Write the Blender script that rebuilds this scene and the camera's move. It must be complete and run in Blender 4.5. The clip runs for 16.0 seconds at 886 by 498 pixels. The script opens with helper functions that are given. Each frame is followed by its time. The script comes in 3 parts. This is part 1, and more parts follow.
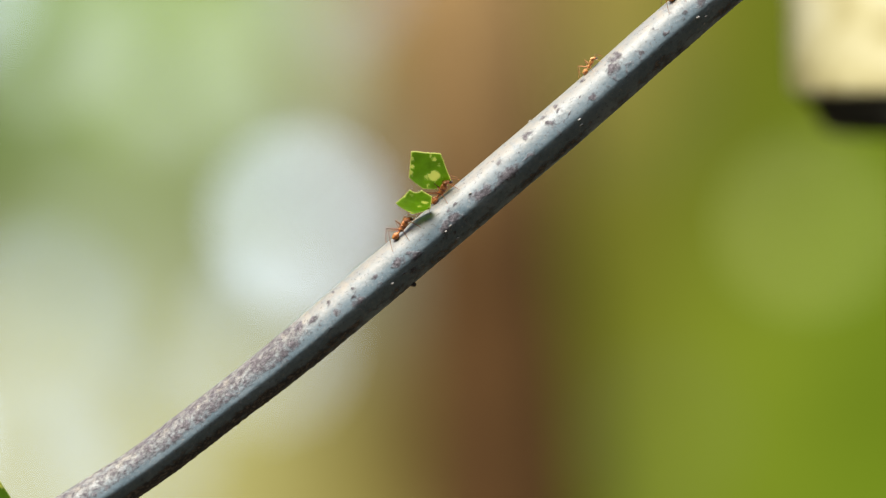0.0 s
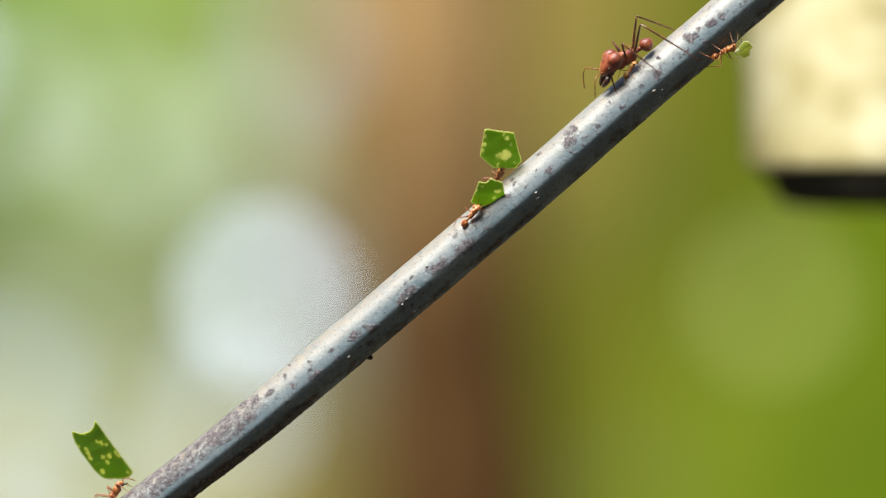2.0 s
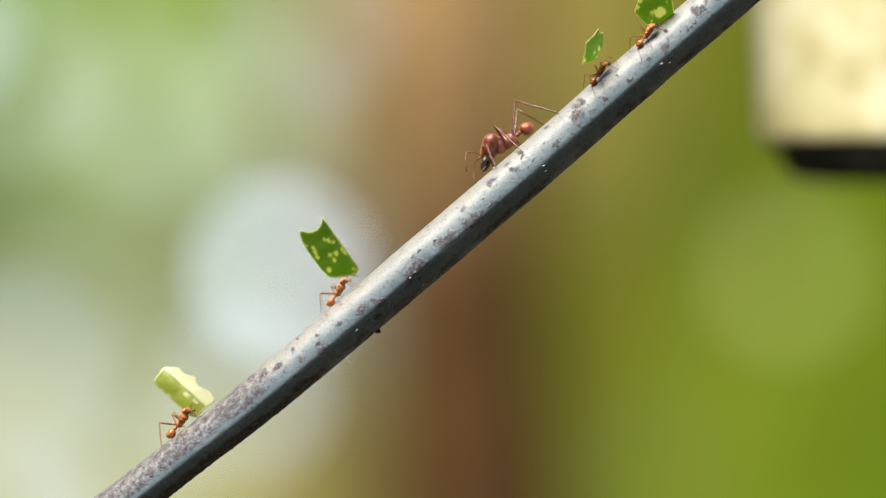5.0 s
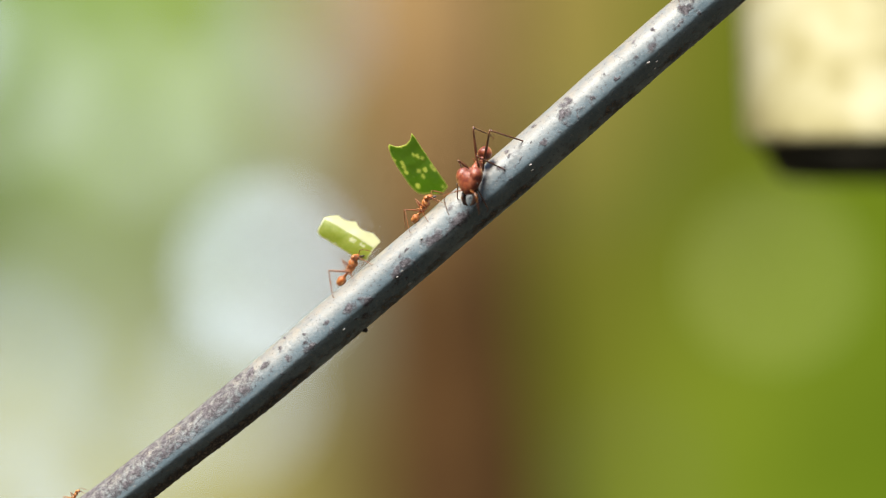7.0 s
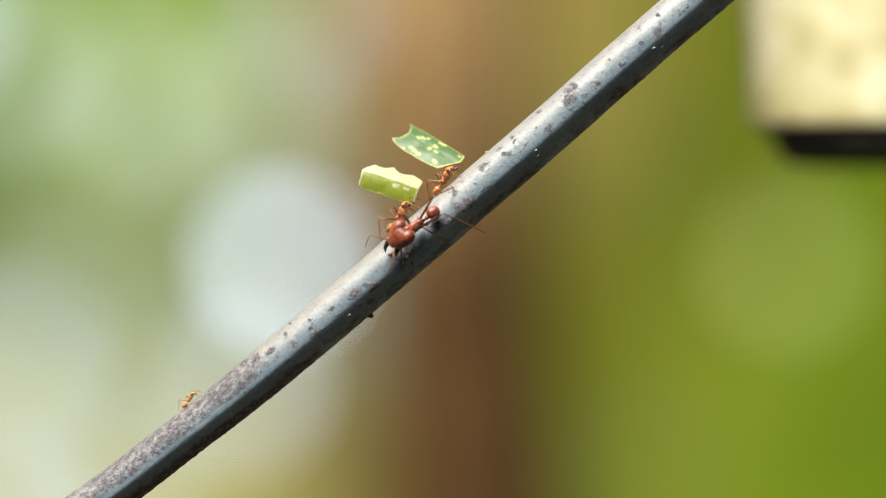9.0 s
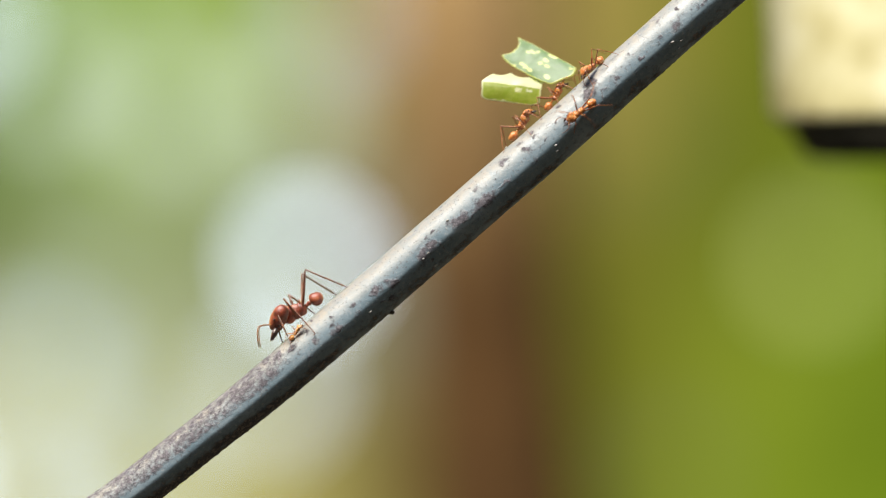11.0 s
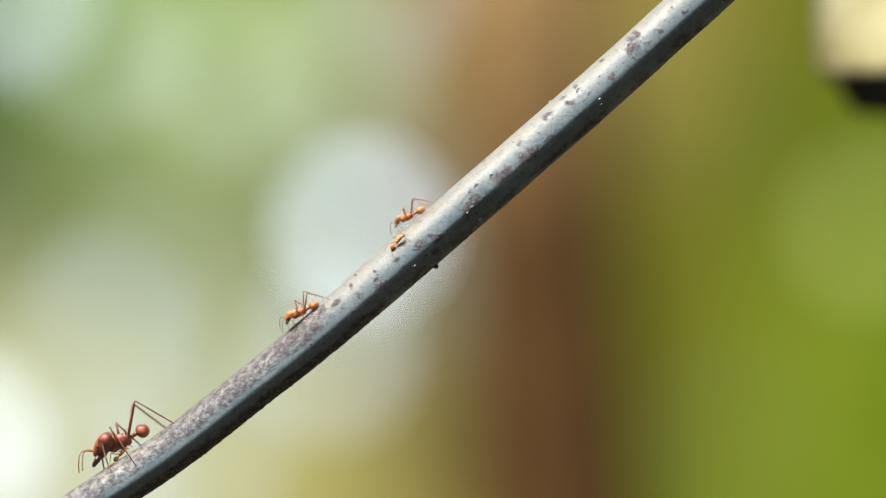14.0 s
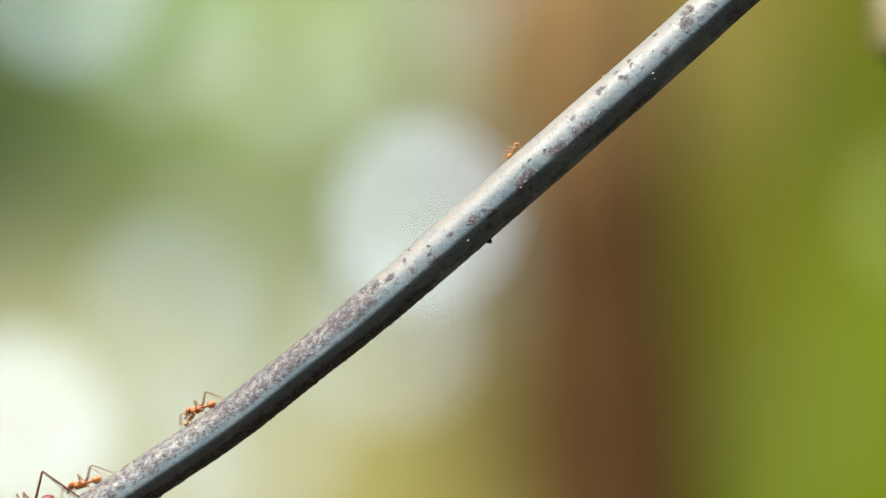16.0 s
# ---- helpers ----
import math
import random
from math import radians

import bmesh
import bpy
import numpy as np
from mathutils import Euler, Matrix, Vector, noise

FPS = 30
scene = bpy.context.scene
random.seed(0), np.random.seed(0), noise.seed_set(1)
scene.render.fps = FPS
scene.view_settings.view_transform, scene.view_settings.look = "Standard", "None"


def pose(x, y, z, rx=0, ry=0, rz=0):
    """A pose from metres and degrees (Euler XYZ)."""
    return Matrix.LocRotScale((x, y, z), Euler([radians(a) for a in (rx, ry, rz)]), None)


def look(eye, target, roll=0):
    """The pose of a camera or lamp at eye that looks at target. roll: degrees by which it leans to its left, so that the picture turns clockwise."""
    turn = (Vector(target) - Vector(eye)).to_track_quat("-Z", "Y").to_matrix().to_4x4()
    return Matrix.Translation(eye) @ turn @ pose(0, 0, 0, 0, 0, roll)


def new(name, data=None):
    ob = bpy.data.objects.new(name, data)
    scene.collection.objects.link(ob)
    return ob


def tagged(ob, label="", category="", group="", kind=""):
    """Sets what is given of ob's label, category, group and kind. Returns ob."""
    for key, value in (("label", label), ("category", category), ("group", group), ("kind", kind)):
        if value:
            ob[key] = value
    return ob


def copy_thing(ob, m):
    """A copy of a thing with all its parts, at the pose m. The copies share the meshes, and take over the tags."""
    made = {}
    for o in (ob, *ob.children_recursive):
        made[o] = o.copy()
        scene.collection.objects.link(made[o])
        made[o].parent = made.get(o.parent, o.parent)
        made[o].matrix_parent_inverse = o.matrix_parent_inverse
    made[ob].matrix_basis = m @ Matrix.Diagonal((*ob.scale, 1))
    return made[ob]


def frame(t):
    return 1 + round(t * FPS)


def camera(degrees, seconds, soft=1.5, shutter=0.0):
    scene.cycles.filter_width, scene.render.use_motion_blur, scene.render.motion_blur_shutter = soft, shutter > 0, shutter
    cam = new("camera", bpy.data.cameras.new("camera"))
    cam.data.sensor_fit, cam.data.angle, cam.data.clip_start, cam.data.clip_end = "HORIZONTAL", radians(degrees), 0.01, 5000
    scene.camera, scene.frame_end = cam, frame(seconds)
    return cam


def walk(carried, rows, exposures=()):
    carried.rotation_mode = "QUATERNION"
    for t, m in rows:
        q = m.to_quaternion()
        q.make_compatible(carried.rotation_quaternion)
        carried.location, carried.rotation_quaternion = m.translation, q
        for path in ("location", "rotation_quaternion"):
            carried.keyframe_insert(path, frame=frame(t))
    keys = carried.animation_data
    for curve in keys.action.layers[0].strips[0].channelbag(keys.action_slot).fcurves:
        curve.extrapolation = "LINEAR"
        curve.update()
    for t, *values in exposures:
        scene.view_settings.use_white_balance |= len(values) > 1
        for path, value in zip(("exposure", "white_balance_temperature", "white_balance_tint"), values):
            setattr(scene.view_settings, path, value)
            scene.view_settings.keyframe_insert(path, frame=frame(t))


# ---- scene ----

import itertools

MM = 0.001
HEIGHT = 1.3  # height of the lens over the ground

# ---------------------------------------------------------------- camera
LENS = 12.08       # degrees across
REACH = 0.75       # from the lens to the branch
cam = camera(LENS, 16.0, soft=1.1, shutter=0.5)
cam.data.dof.use_dof = True
cam.data.dof.focus_distance = REACH - 0.0020
cam.data.dof.aperture_fstop = 4.6
cam.data.dof.aperture_blades = 0
walk(cam, [
    (0, pose(0.00000, -0.750, 1.30000, 90.004, -0.75, -0.007)),
    (0.5, pose(0.00030, -0.750, 1.30000, 90.341, -0.75, -0.233)),
    (1, pose(0.00061, -0.750, 1.30000, 90.696, -0.77, -0.329)),
    (1.5, pose(0.00091, -0.750, 1.30000, 90.972, -0.76, -0.432)),
    (2, pose(0.00134, -0.750, 1.29994, 91.016, -0.75, -0.499)),
    (2.5, pose(0.00176, -0.750, 1.29989, 90.997, -0.69, -0.421)),
    (3, pose(0.00219, -0.750, 1.29983, 90.985, -0.65, -0.359)),
    (3.5, pose(0.00262, -0.750, 1.29977, 90.837, -0.65, -0.339)),
    (4, pose(0.00268, -0.750, 1.29964, 90.719, -0.65, -0.186)),
    (4.2, pose(0.00271, -0.750, 1.29959, 90.693, -0.66, -0.215)),
    (6.3, pose(0.00298, -0.750, 1.29904, 90.706, -0.64, -0.383)),
    (6.5, pose(0.00300, -0.750, 1.29899, 90.719, -0.64, -0.427)),
    (7, pose(0.00307, -0.750, 1.29886, 90.722, -0.63, -0.436)),
    (7.5, pose(0.00338, -0.750, 1.29868, 90.745, -0.62, -0.438)),
    (8, pose(0.00370, -0.750, 1.29849, 90.604, -0.63, -0.324)),
    (8.5, pose(0.00401, -0.750, 1.29831, 90.614, -0.64, -0.215)),
    (8.7, pose(0.00413, -0.750, 1.29823, 90.580, -0.63, -0.243)),
    (11, pose(0.00557, -0.750, 1.29738, 90.581, -0.07, 0.117)),
    (11.5, pose(0.00603, -0.750, 1.29708, 90.461, -0.07, 0.348)),
    (12, pose(0.00648, -0.750, 1.29678, 90.181, -0.09, 0.177)),
    (12.5, pose(0.00694, -0.750, 1.29648, 90.132, -0.06, 0.264)),
    (13, pose(0.00728, -0.750, 1.29602, 90.115, -0.06, 0.365)),
    (13.5, pose(0.00762, -0.750, 1.29557, 90.135, -0.02, 0.572)),
    (14, pose(0.00796, -0.750, 1.29511, 90.125, 0.03, 0.901)),
    (14.5, pose(0.00750, -0.750, 1.29466, 90.024, 0.07, 1.129)),
    (15, pose(0.00762, -0.750, 1.29409, 90.009, 0.09, 1.371)),
    (15.5, pose(0.00834, -0.750, 1.29352, 90.063, 0.08, 1.667)),
    (16, pose(0.00906, -0.750, 1.29295, 89.947, 0.09, 1.718)),
])

# ---------------------------------------------------------------- light
TO_SUN = Vector((-0.30, -0.32, 0.90)).normalized()
world = bpy.data.worlds.new("sky")
scene.world = world
world.use_nodes = True
sky = world.node_tree.nodes.new("ShaderNodeTexSky")
sky.sky_type = "NISHITA"
sky.sun_disc = False
sky.sun_elevation = math.asin(TO_SUN.z)
sky.sun_rotation = math.atan2(TO_SUN.x, TO_SUN.y)
world.node_tree.links.new(sky.outputs[0], world.node_tree.nodes["Background"].inputs[0])
world.node_tree.nodes["Background"].inputs[1].default_value = 0.085

sun = new("sun", bpy.data.lights.new("sun", "SUN"))
sun.data.energy = 3.85
sun.data.angle = radians(31)
sun.data.color = (1.0, 0.95, 0.86)
sun.matrix_world = look(TO_SUN * 5, (0, 0, 0))
EXPOSURE = 1.12
scene.view_settings.exposure = EXPOSURE


# ---------------------------------------------------------------- materials
def srgb(r, g, b):
    """Linear colour of a colour given in 0..255."""
    f = lambda v: v / 12.92 if v <= 0.04045 else ((v + 0.055) / 1.055) ** 2.4
    return (f(r / 255), f(g / 255), f(b / 255), 1.0)


class Nodes:
    """A short way to write node trees."""

    def __init__(self, name):
        self.material = bpy.data.materials.new(name)
        self.material.use_nodes = True
        self.tree = self.material.node_tree
        self.shader = self.tree.nodes["Principled BSDF"]
        self.out = self.tree.nodes["Material Output"]

    def add(self, kind, **values):
        node = self.tree.nodes.new(kind)
        for key, value in values.items():
            setattr(node, key, value)
        return node

    def link(self, a, b):
        self.tree.links.new(a, b)

    def coords(self, space="Object"):
        return self.add("ShaderNodeTexCoord").outputs[space]

    def noise(self, scale, detail=4.0, rough=0.55, space="Object"):
        node = self.add("ShaderNodeTexNoise")
        node.inputs["Scale"].default_value = scale
        node.inputs["Detail"].default_value = detail
        node.inputs["Roughness"].default_value = rough
        self.link(self.coords(space), node.inputs["Vector"])
        return node.outputs["Fac"]

    def ramp(self, fac, *stops):
        node = self.add("ShaderNodeValToRGB")
        el = node.color_ramp.elements
        while len(el) < len(stops):
            el.new(0.5)
        for e, (at, col) in zip(el, stops):
            e.position, e.color = at, (col if len(col) == 4 else (*col, 1.0))
        self.link(fac, node.inputs[0])
        return node.outputs[0]

    def mix(self, fac, a, b, blend="MIX"):
        node = self.add("ShaderNodeMix", data_type="RGBA", blend_type=blend)
        for sock, value in ((node.inputs[0], fac), (node.inputs[6], a), (node.inputs[7], b)):
            if isinstance(value, bpy.types.NodeSocket):
                self.link(value, sock)
            else:
                sock.default_value = value
        return node.outputs[2]

    def math(self, op, a, b=0.0, clamp=False):
        node = self.add("ShaderNodeMath", operation=op, use_clamp=clamp)
        for sock, value in zip(node.inputs, (a, b)):
            if isinstance(value, bpy.types.NodeSocket):
                self.link(value, sock)
            else:
                sock.default_value = value
        return node.outputs[0]

    def bump(self, fac, strength, distance):
        node = self.add("ShaderNodeBump")
        node.inputs["Strength"].default_value = strength
        node.inputs["Distance"].default_value = distance
        self.link(fac, node.inputs["Height"])
        self.link(node.outputs[0], self.shader.inputs["Normal"])

    def set(self, **values):
        for key, value in values.items():
            sock = self.shader.inputs[key.replace("_", " ").title().replace("Ior", "IOR")]
            if isinstance(value, bpy.types.NodeSocket):
                self.link(value, sock)
            else:
                sock.default_value = value
        return self.material


def bark_material():
    """Smooth waxy blue-grey bark: lilac-brown scurf, a dusty back painted paler like its lit side, a crusty underside
    darkened like its shade; these follow mesh attributes.
    """
    n = Nodes("grey_bark")
    scurf = n.add("ShaderNodeAttribute", attribute_name="scurf").outputs["Fac"]
    crust_shade = n.add("ShaderNodeAttribute", attribute_name="crust_shade").outputs["Fac"]
    dust_light = n.add("ShaderNodeAttribute", attribute_name="lit_dust").outputs["Fac"]
    broad = n.noise(170, 4, 0.6)
    pale = n.ramp(broad, (0.3, (0.114, 0.172, 0.208)), (0.55, (0.168, 0.228, 0.264)), (0.75, (0.234, 0.286, 0.318)))
    specks = n.ramp(n.noise(1500, 5, 0.75), (0.52, (0, 0, 0)), (0.68, (1, 1, 1)))
    pale = n.mix(n.math("MULTIPLY", specks, 0.5), pale, (0.33, 0.33, 0.325, 1))
    # Dusty film, spread down the flank to paint the lit side's warmer, paler tone.
    film = n.math("MULTIPLY", dust_light, n.ramp(n.noise(600, 5, 0.7), (0.3, (0.35,) * 3), (0.65, (1, 1, 1))))
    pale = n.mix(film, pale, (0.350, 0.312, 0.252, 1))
    pits = n.ramp(n.noise(1500, 4, 0.65), (0.35, (1, 1, 1)), (0.42, (0, 0, 0)))
    pale = n.mix(n.math("MULTIPLY", pits, 0.6), pale, (0.085, 0.072, 0.080, 1))
    brown = n.ramp(n.noise(1500, 6, 0.7), (0.32, (0.046, 0.036, 0.042)), (0.50, (0.098, 0.082, 0.094)), (0.68, (0.25, 0.23, 0.248)))
    edge = n.math("ADD", scurf, n.math("MULTIPLY", n.math("SUBTRACT", n.noise(800, 7, 0.72), 0.5), 1.7))
    mask = n.ramp(edge, (0.36, (0, 0, 0)), (0.68, (1, 1, 1)))
    colour = n.mix(n.math("MULTIPLY", mask, 0.92), pale, brown)
    # Brown flakes whose dark tone also paints the underside's shade deeper.
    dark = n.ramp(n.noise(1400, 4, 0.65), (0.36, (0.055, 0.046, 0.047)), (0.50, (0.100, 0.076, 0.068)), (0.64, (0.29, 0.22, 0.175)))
    rough_edge = n.math("ADD", crust_shade, n.math("MULTIPLY", n.math("SUBTRACT", n.noise(700, 6, 0.70), 0.5), 1.6))
    shaded_crust = n.ramp(rough_edge, (0.46, (0, 0, 0)), (0.78, (1, 1, 1)))
    colour = n.mix(n.math("MULTIPLY", shaded_crust, 0.85), colour, dark)
    crumbs = n.ramp(n.noise(1900, 3, 0.6), (0.655, (0, 0, 0)), (0.69, (1, 1, 1)))
    colour = n.mix(n.math("MULTIPLY", crumbs, 0.5), colour, (0.42, 0.40, 0.37, 1))
    cover = n.math("MAXIMUM", mask, shaded_crust)
    n.bump(n.math("ADD", n.math("MULTIPLY", cover, n.noise(2200, 3, 0.6)), n.math("MULTIPLY", n.noise(1300, 5, 0.7), 0.55)), 0.7, 0.00030)
    return n.set(base_color=colour, roughness=n.ramp(cover, (0, (0.42,) * 3), (1, (0.80,) * 3)), specular_ior_level=n.math("SUBTRACT", 0.5, n.math("MULTIPLY", shaded_crust, 0.35)),
                 coat_weight=n.math("MULTIPLY", n.math("SUBTRACT", 1.0, cover), 0.5), coat_roughness=0.34, coat_ior=1.6)


def chitin_material(name, dark, mid, light, fuzz=0.4, rough=0.30):
    n = Nodes(name)
    grain = n.noise(1.9, 5, 0.65)
    n.bump(n.noise(11, 4, 0.65), 0.5, 0.00015)
    n.set(base_color=n.ramp(grain, (0.35, dark), (0.5, mid), (0.65, light)), roughness=rough, specular_ior_level=0.75,
          subsurface_weight=0.3, subsurface_scale=0.0005, sheen_weight=fuzz, sheen_roughness=0.35)
    n.shader.inputs["Sheen Tint"].default_value = (1.0, 0.55, 0.2, 1)
    n.shader.inputs["Subsurface Radius"].default_value = (1.0, 0.4, 0.15)
    return n.material


def blade_material(name, green, light, spot, spot_scale, spot_level):
    """A leaf blade: gloss on a mix of reflected and passed light, with pale spots and a pale cut rim."""
    n = Nodes(name)
    vor = n.add("ShaderNodeTexVoronoi")
    vor.inputs["Scale"].default_value = spot_scale
    squeeze = n.add("ShaderNodeMapping")
    squeeze.inputs["Scale"].default_value = (1.35, 0.2, 0.8)
    n.link(n.coords(), squeeze.inputs["Vector"])
    n.link(squeeze.outputs[0], vor.inputs["Vector"])
    near = n.math("ADD", vor.outputs["Distance"], n.math("MULTIPLY", n.math("SUBTRACT", n.noise(1.3, 3), 0.5), 0.55))
    spots = n.ramp(near, (spot_level, (1, 1, 1)), (spot_level + 0.12, (0, 0, 0)))
    mark = n.add("ShaderNodeAttribute", attribute_name="mark").outputs["Fac"]
    mark = n.ramp(n.math("ADD", mark, n.math("MULTIPLY", n.math("SUBTRACT", n.noise(1.8, 3), 0.5), 0.3)), (0.45, (0, 0, 0)), (0.6, (1, 1, 1)))
    rim = n.add("ShaderNodeAttribute", attribute_name="rim").outputs["Fac"]
    base = n.mix(n.ramp(n.noise(0.8, 5, 0.65), (0.35, (0, 0, 0)), (0.7, (1, 1, 1))), green, light)
    bright = n.math("MAXIMUM", n.math("MAXIMUM", spots, mark), n.math("MULTIPLY", rim, 0.95))
    colour = n.mix(bright, base, spot)
    n.bump(n.noise(4, 4), 0.5, 0.0003)
    n.set(base_color=colour, roughness=0.40, specular_ior_level=0.8, coat_weight=1.0, coat_roughness=0.38, coat_ior=1.55)
    through_light = n.add("ShaderNodeBsdfTranslucent")
    n.link(n.mix(n.math("SUBTRACT", 0.5, n.math("MULTIPLY", bright, 0.38)), colour, (0.60, 0.80, 0.05, 1)), through_light.inputs[0])
    mixed = n.add("ShaderNodeMixShader")
    mixed.inputs[0].default_value = 0.62
    n.link(n.shader.outputs[0], mixed.inputs[1])
    n.link(through_light.outputs[0], mixed.inputs[2])
    n.link(mixed.outputs[0], n.out.inputs[0])
    return n.material


def stem_bark_material():
    """Bark colour: red-brown low down, blending to a paler tan higher up."""
    n = Nodes("brown_bark")
    split = n.add("ShaderNodeSeparateXYZ")
    n.link(n.coords(), split.inputs[0])
    n.bump(n.noise(120, 5, 0.65), 0.8, 0.004)
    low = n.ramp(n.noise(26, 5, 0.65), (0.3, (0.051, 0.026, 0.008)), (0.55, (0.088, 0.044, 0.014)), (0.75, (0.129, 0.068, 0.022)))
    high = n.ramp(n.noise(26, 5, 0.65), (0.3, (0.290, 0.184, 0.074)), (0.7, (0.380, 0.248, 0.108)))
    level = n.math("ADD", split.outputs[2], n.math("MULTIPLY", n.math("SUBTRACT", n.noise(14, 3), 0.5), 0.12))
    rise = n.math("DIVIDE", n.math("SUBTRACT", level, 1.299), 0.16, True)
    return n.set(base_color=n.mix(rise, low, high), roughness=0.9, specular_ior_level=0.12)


def bamboo_material():
    n = Nodes("pale_bamboo")
    n.bump(n.noise(300, 3), 0.2, 0.0006)
    return n.set(base_color=n.ramp(n.noise(75, 4, 0.6), (0.34, (0.42, 0.36, 0.15)), (0.48, (0.66, 0.60, 0.32)), (0.66, (0.84, 0.80, 0.54))), roughness=0.45)


def plain_material(name, a, b, scale, rough, gloss=0.5):
    n = Nodes(name)
    n.bump(n.noise(scale * 6, 4), 0.4, 0.002)
    return n.set(base_color=n.ramp(n.noise(scale, 5, 0.6), (0.35, a), (0.68, b)), roughness=rough, specular_ior_level=gloss)


def chip_material():
    n = Nodes("pale_chip")
    return n.set(base_color=n.ramp(n.noise(1800, 3), (0.35, (0.30, 0.28, 0.25)), (0.65, (0.62, 0.60, 0.56))), roughness=0.85)


BARK = bark_material()
ORANGE = chitin_material("orange_chitin", (0.27, 0.068, 0.014), (0.60, 0.190, 0.042), (0.82, 0.42, 0.16))
AMBER = chitin_material("amber_chitin", (0.42, 0.13, 0.03), (0.78, 0.33, 0.09), (0.92, 0.58, 0.26))
RUSSET = chitin_material("russet_chitin", (0.10, 0.019, 0.011), (0.27, 0.055, 0.026), (0.47, 0.14, 0.058), 0.7, 0.42)
LEG = chitin_material("leg_chitin", (0.15, 0.045, 0.015), (0.30, 0.10, 0.032), (0.42, 0.18, 0.065))
PALE_LEG = chitin_material("pale_leg_chitin", (0.30, 0.11, 0.03), (0.50, 0.22, 0.07), (0.65, 0.34, 0.13))
DARK_LEG = chitin_material("dark_leg_chitin", (0.065, 0.021, 0.012), (0.14, 0.045, 0.023), (0.25, 0.095, 0.05))
DARK = chitin_material("dark_chitin", (0.015, 0.008, 0.006), (0.04, 0.02, 0.015), (0.09, 0.05, 0.04))
SHADED_FACE = chitin_material("shaded_face_chitin", (0.03, 0.008, 0.006), (0.085, 0.022, 0.014), (0.17, 0.05, 0.025))
CHIP = chip_material()
BLADE = blade_material("spotted_green_blade", (0.075, 0.215, 0.018, 1), (0.13, 0.31, 0.035, 1), (0.90, 0.92, 0.34, 1), 0.52, 0.22)
FRESH_BLADE = blade_material("fresh_green_blade", (0.12, 0.29, 0.016, 1), (0.24, 0.46, 0.032, 1), (0.99, 0.99, 0.48, 1), 0.42, 0.15)
PALE_BLADE = blade_material("pale_yellow_blade", (0.43, 0.51, 0.035, 1), (0.63, 0.65, 0.11, 1), (0.98, 0.97, 0.68, 1), 0.4, 0.17)
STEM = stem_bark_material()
BAMBOO = bamboo_material()
DARK_RIM = plain_material("dark_rim", (0.03, 0.03, 0.024), (0.085, 0.08, 0.062), 90, 0.95, 0.1)
SOIL = plain_material("forest_soil", (0.018, 0.016, 0.011), (0.060, 0.050, 0.034), 3, 0.95)


# ---------------------------------------------------------------- mesh helpers
def part(name, bm, material, parent=None, label=""):
    mesh = bpy.data.meshes.new(name)
    bm.normal_update()
    bm.to_mesh(mesh)
    bm.free()
    mesh.materials.append(material)
    ob = new(name, mesh)
    ob.parent = parent
    return tagged(ob, label)


def tube(bm, points, radii, sides=7, ends=True):
    """A round tube along points."""
    points = [Vector(p) for p in points]
    rings, side = [], None
    for i, p in enumerate(points):
        along = (points[min(i + 1, len(points) - 1)] - points[max(i - 1, 0)]).normalized()
        if side is None:
            side = along.orthogonal().normalized()
        side = (side - along * side.dot(along)).normalized()
        other = along.cross(side)
        rings.append([bm.verts.new(p + float(radii[i]) * (side * math.cos(a) + other * math.sin(a)))
                      for a in (2 * math.pi * k / sides for k in range(sides))])
    for a, b in itertools.pairwise(rings):
        for k in range(sides):
            bm.faces.new((a[k], a[(k + 1) % sides], b[(k + 1) % sides], b[k])).smooth = True
    if ends:
        bm.faces.new(rings[0][::-1])
        bm.faces.new(rings[-1])


def blob(bm, centre, size, shape=None, turn=0.0, u=14, v=9):
    """A rounded body; shape(x, y, z) bends the unit ball, turn tips its nose up (degrees)."""
    tip = Matrix.Rotation(radians(-turn), 3, "Y")
    made = bmesh.ops.create_uvsphere(bm, u_segments=u, v_segments=v, radius=1.0, matrix=Matrix.Rotation(radians(90), 4, "Y"))
    for w in made["verts"]:
        p = Vector(shape(*w.co)) if shape else w.co
        w.co = Vector(centre) + tip @ Vector(p * Vector(size))
    for f in {f for w in made["verts"] for f in w.link_faces}:
        f.smooth = True


# ---------------------------------------------------------------- branch
BRANCH_R = 4.3
# centre line, millimetres across and up from the lens's first axis
LINE = [(-760, -1330), (-640, -900), (-470, -480), (-330, -240), (-230, -146), (-170, -108), (-143.2, -93.3), (-123.0, -81.9), (-102.7, -70.5), (-82.5, -58.7), (-72.4, -52.5), (-62.2, -45.9),
        (-52.1, -39.1), (-38.7, -28.65), (-28.6, -20.65), (-18.6, -12.15), (-8.5, -3.4), (1.6, 5.4), (11.7, 14.2),
        (21.9, 23.1), (32.0, 32.2), (42.1, 41.3), (52.4, 50.4), (62.8, 59.5), (73.3, 68.7), (94.0, 87.8), (114.5, 107.3),
        (160, 153), (240, 236), (330, 340), (430, 476), (520, 616)]


def girth_at(s):
    """Radius of the branch: a little thinner towards the root bend."""
    k = max(0.0, min(1.0, (-18 - s) / 30))
    return BRANCH_R - 0.32 * k * k * (3 - 2 * k)


def spline(points, steps):
    pts = [Vector((x, 0, z)) for x, z in points]
    out = []
    for p0, p1, p2, p3 in zip(pts, pts[1:], pts[2:], pts[3:]):
        n = max(4, int((p2 - p1).length * steps))
        for k in range(n):
            u = k / n
            out.append(0.5 * (2 * p1 + (p2 - p0) * u + (2 * p0 - 5 * p1 + 4 * p2 - p3) * u * u + (3 * p1 - p0 - 3 * p2 + p3) * u ** 3))
    return out


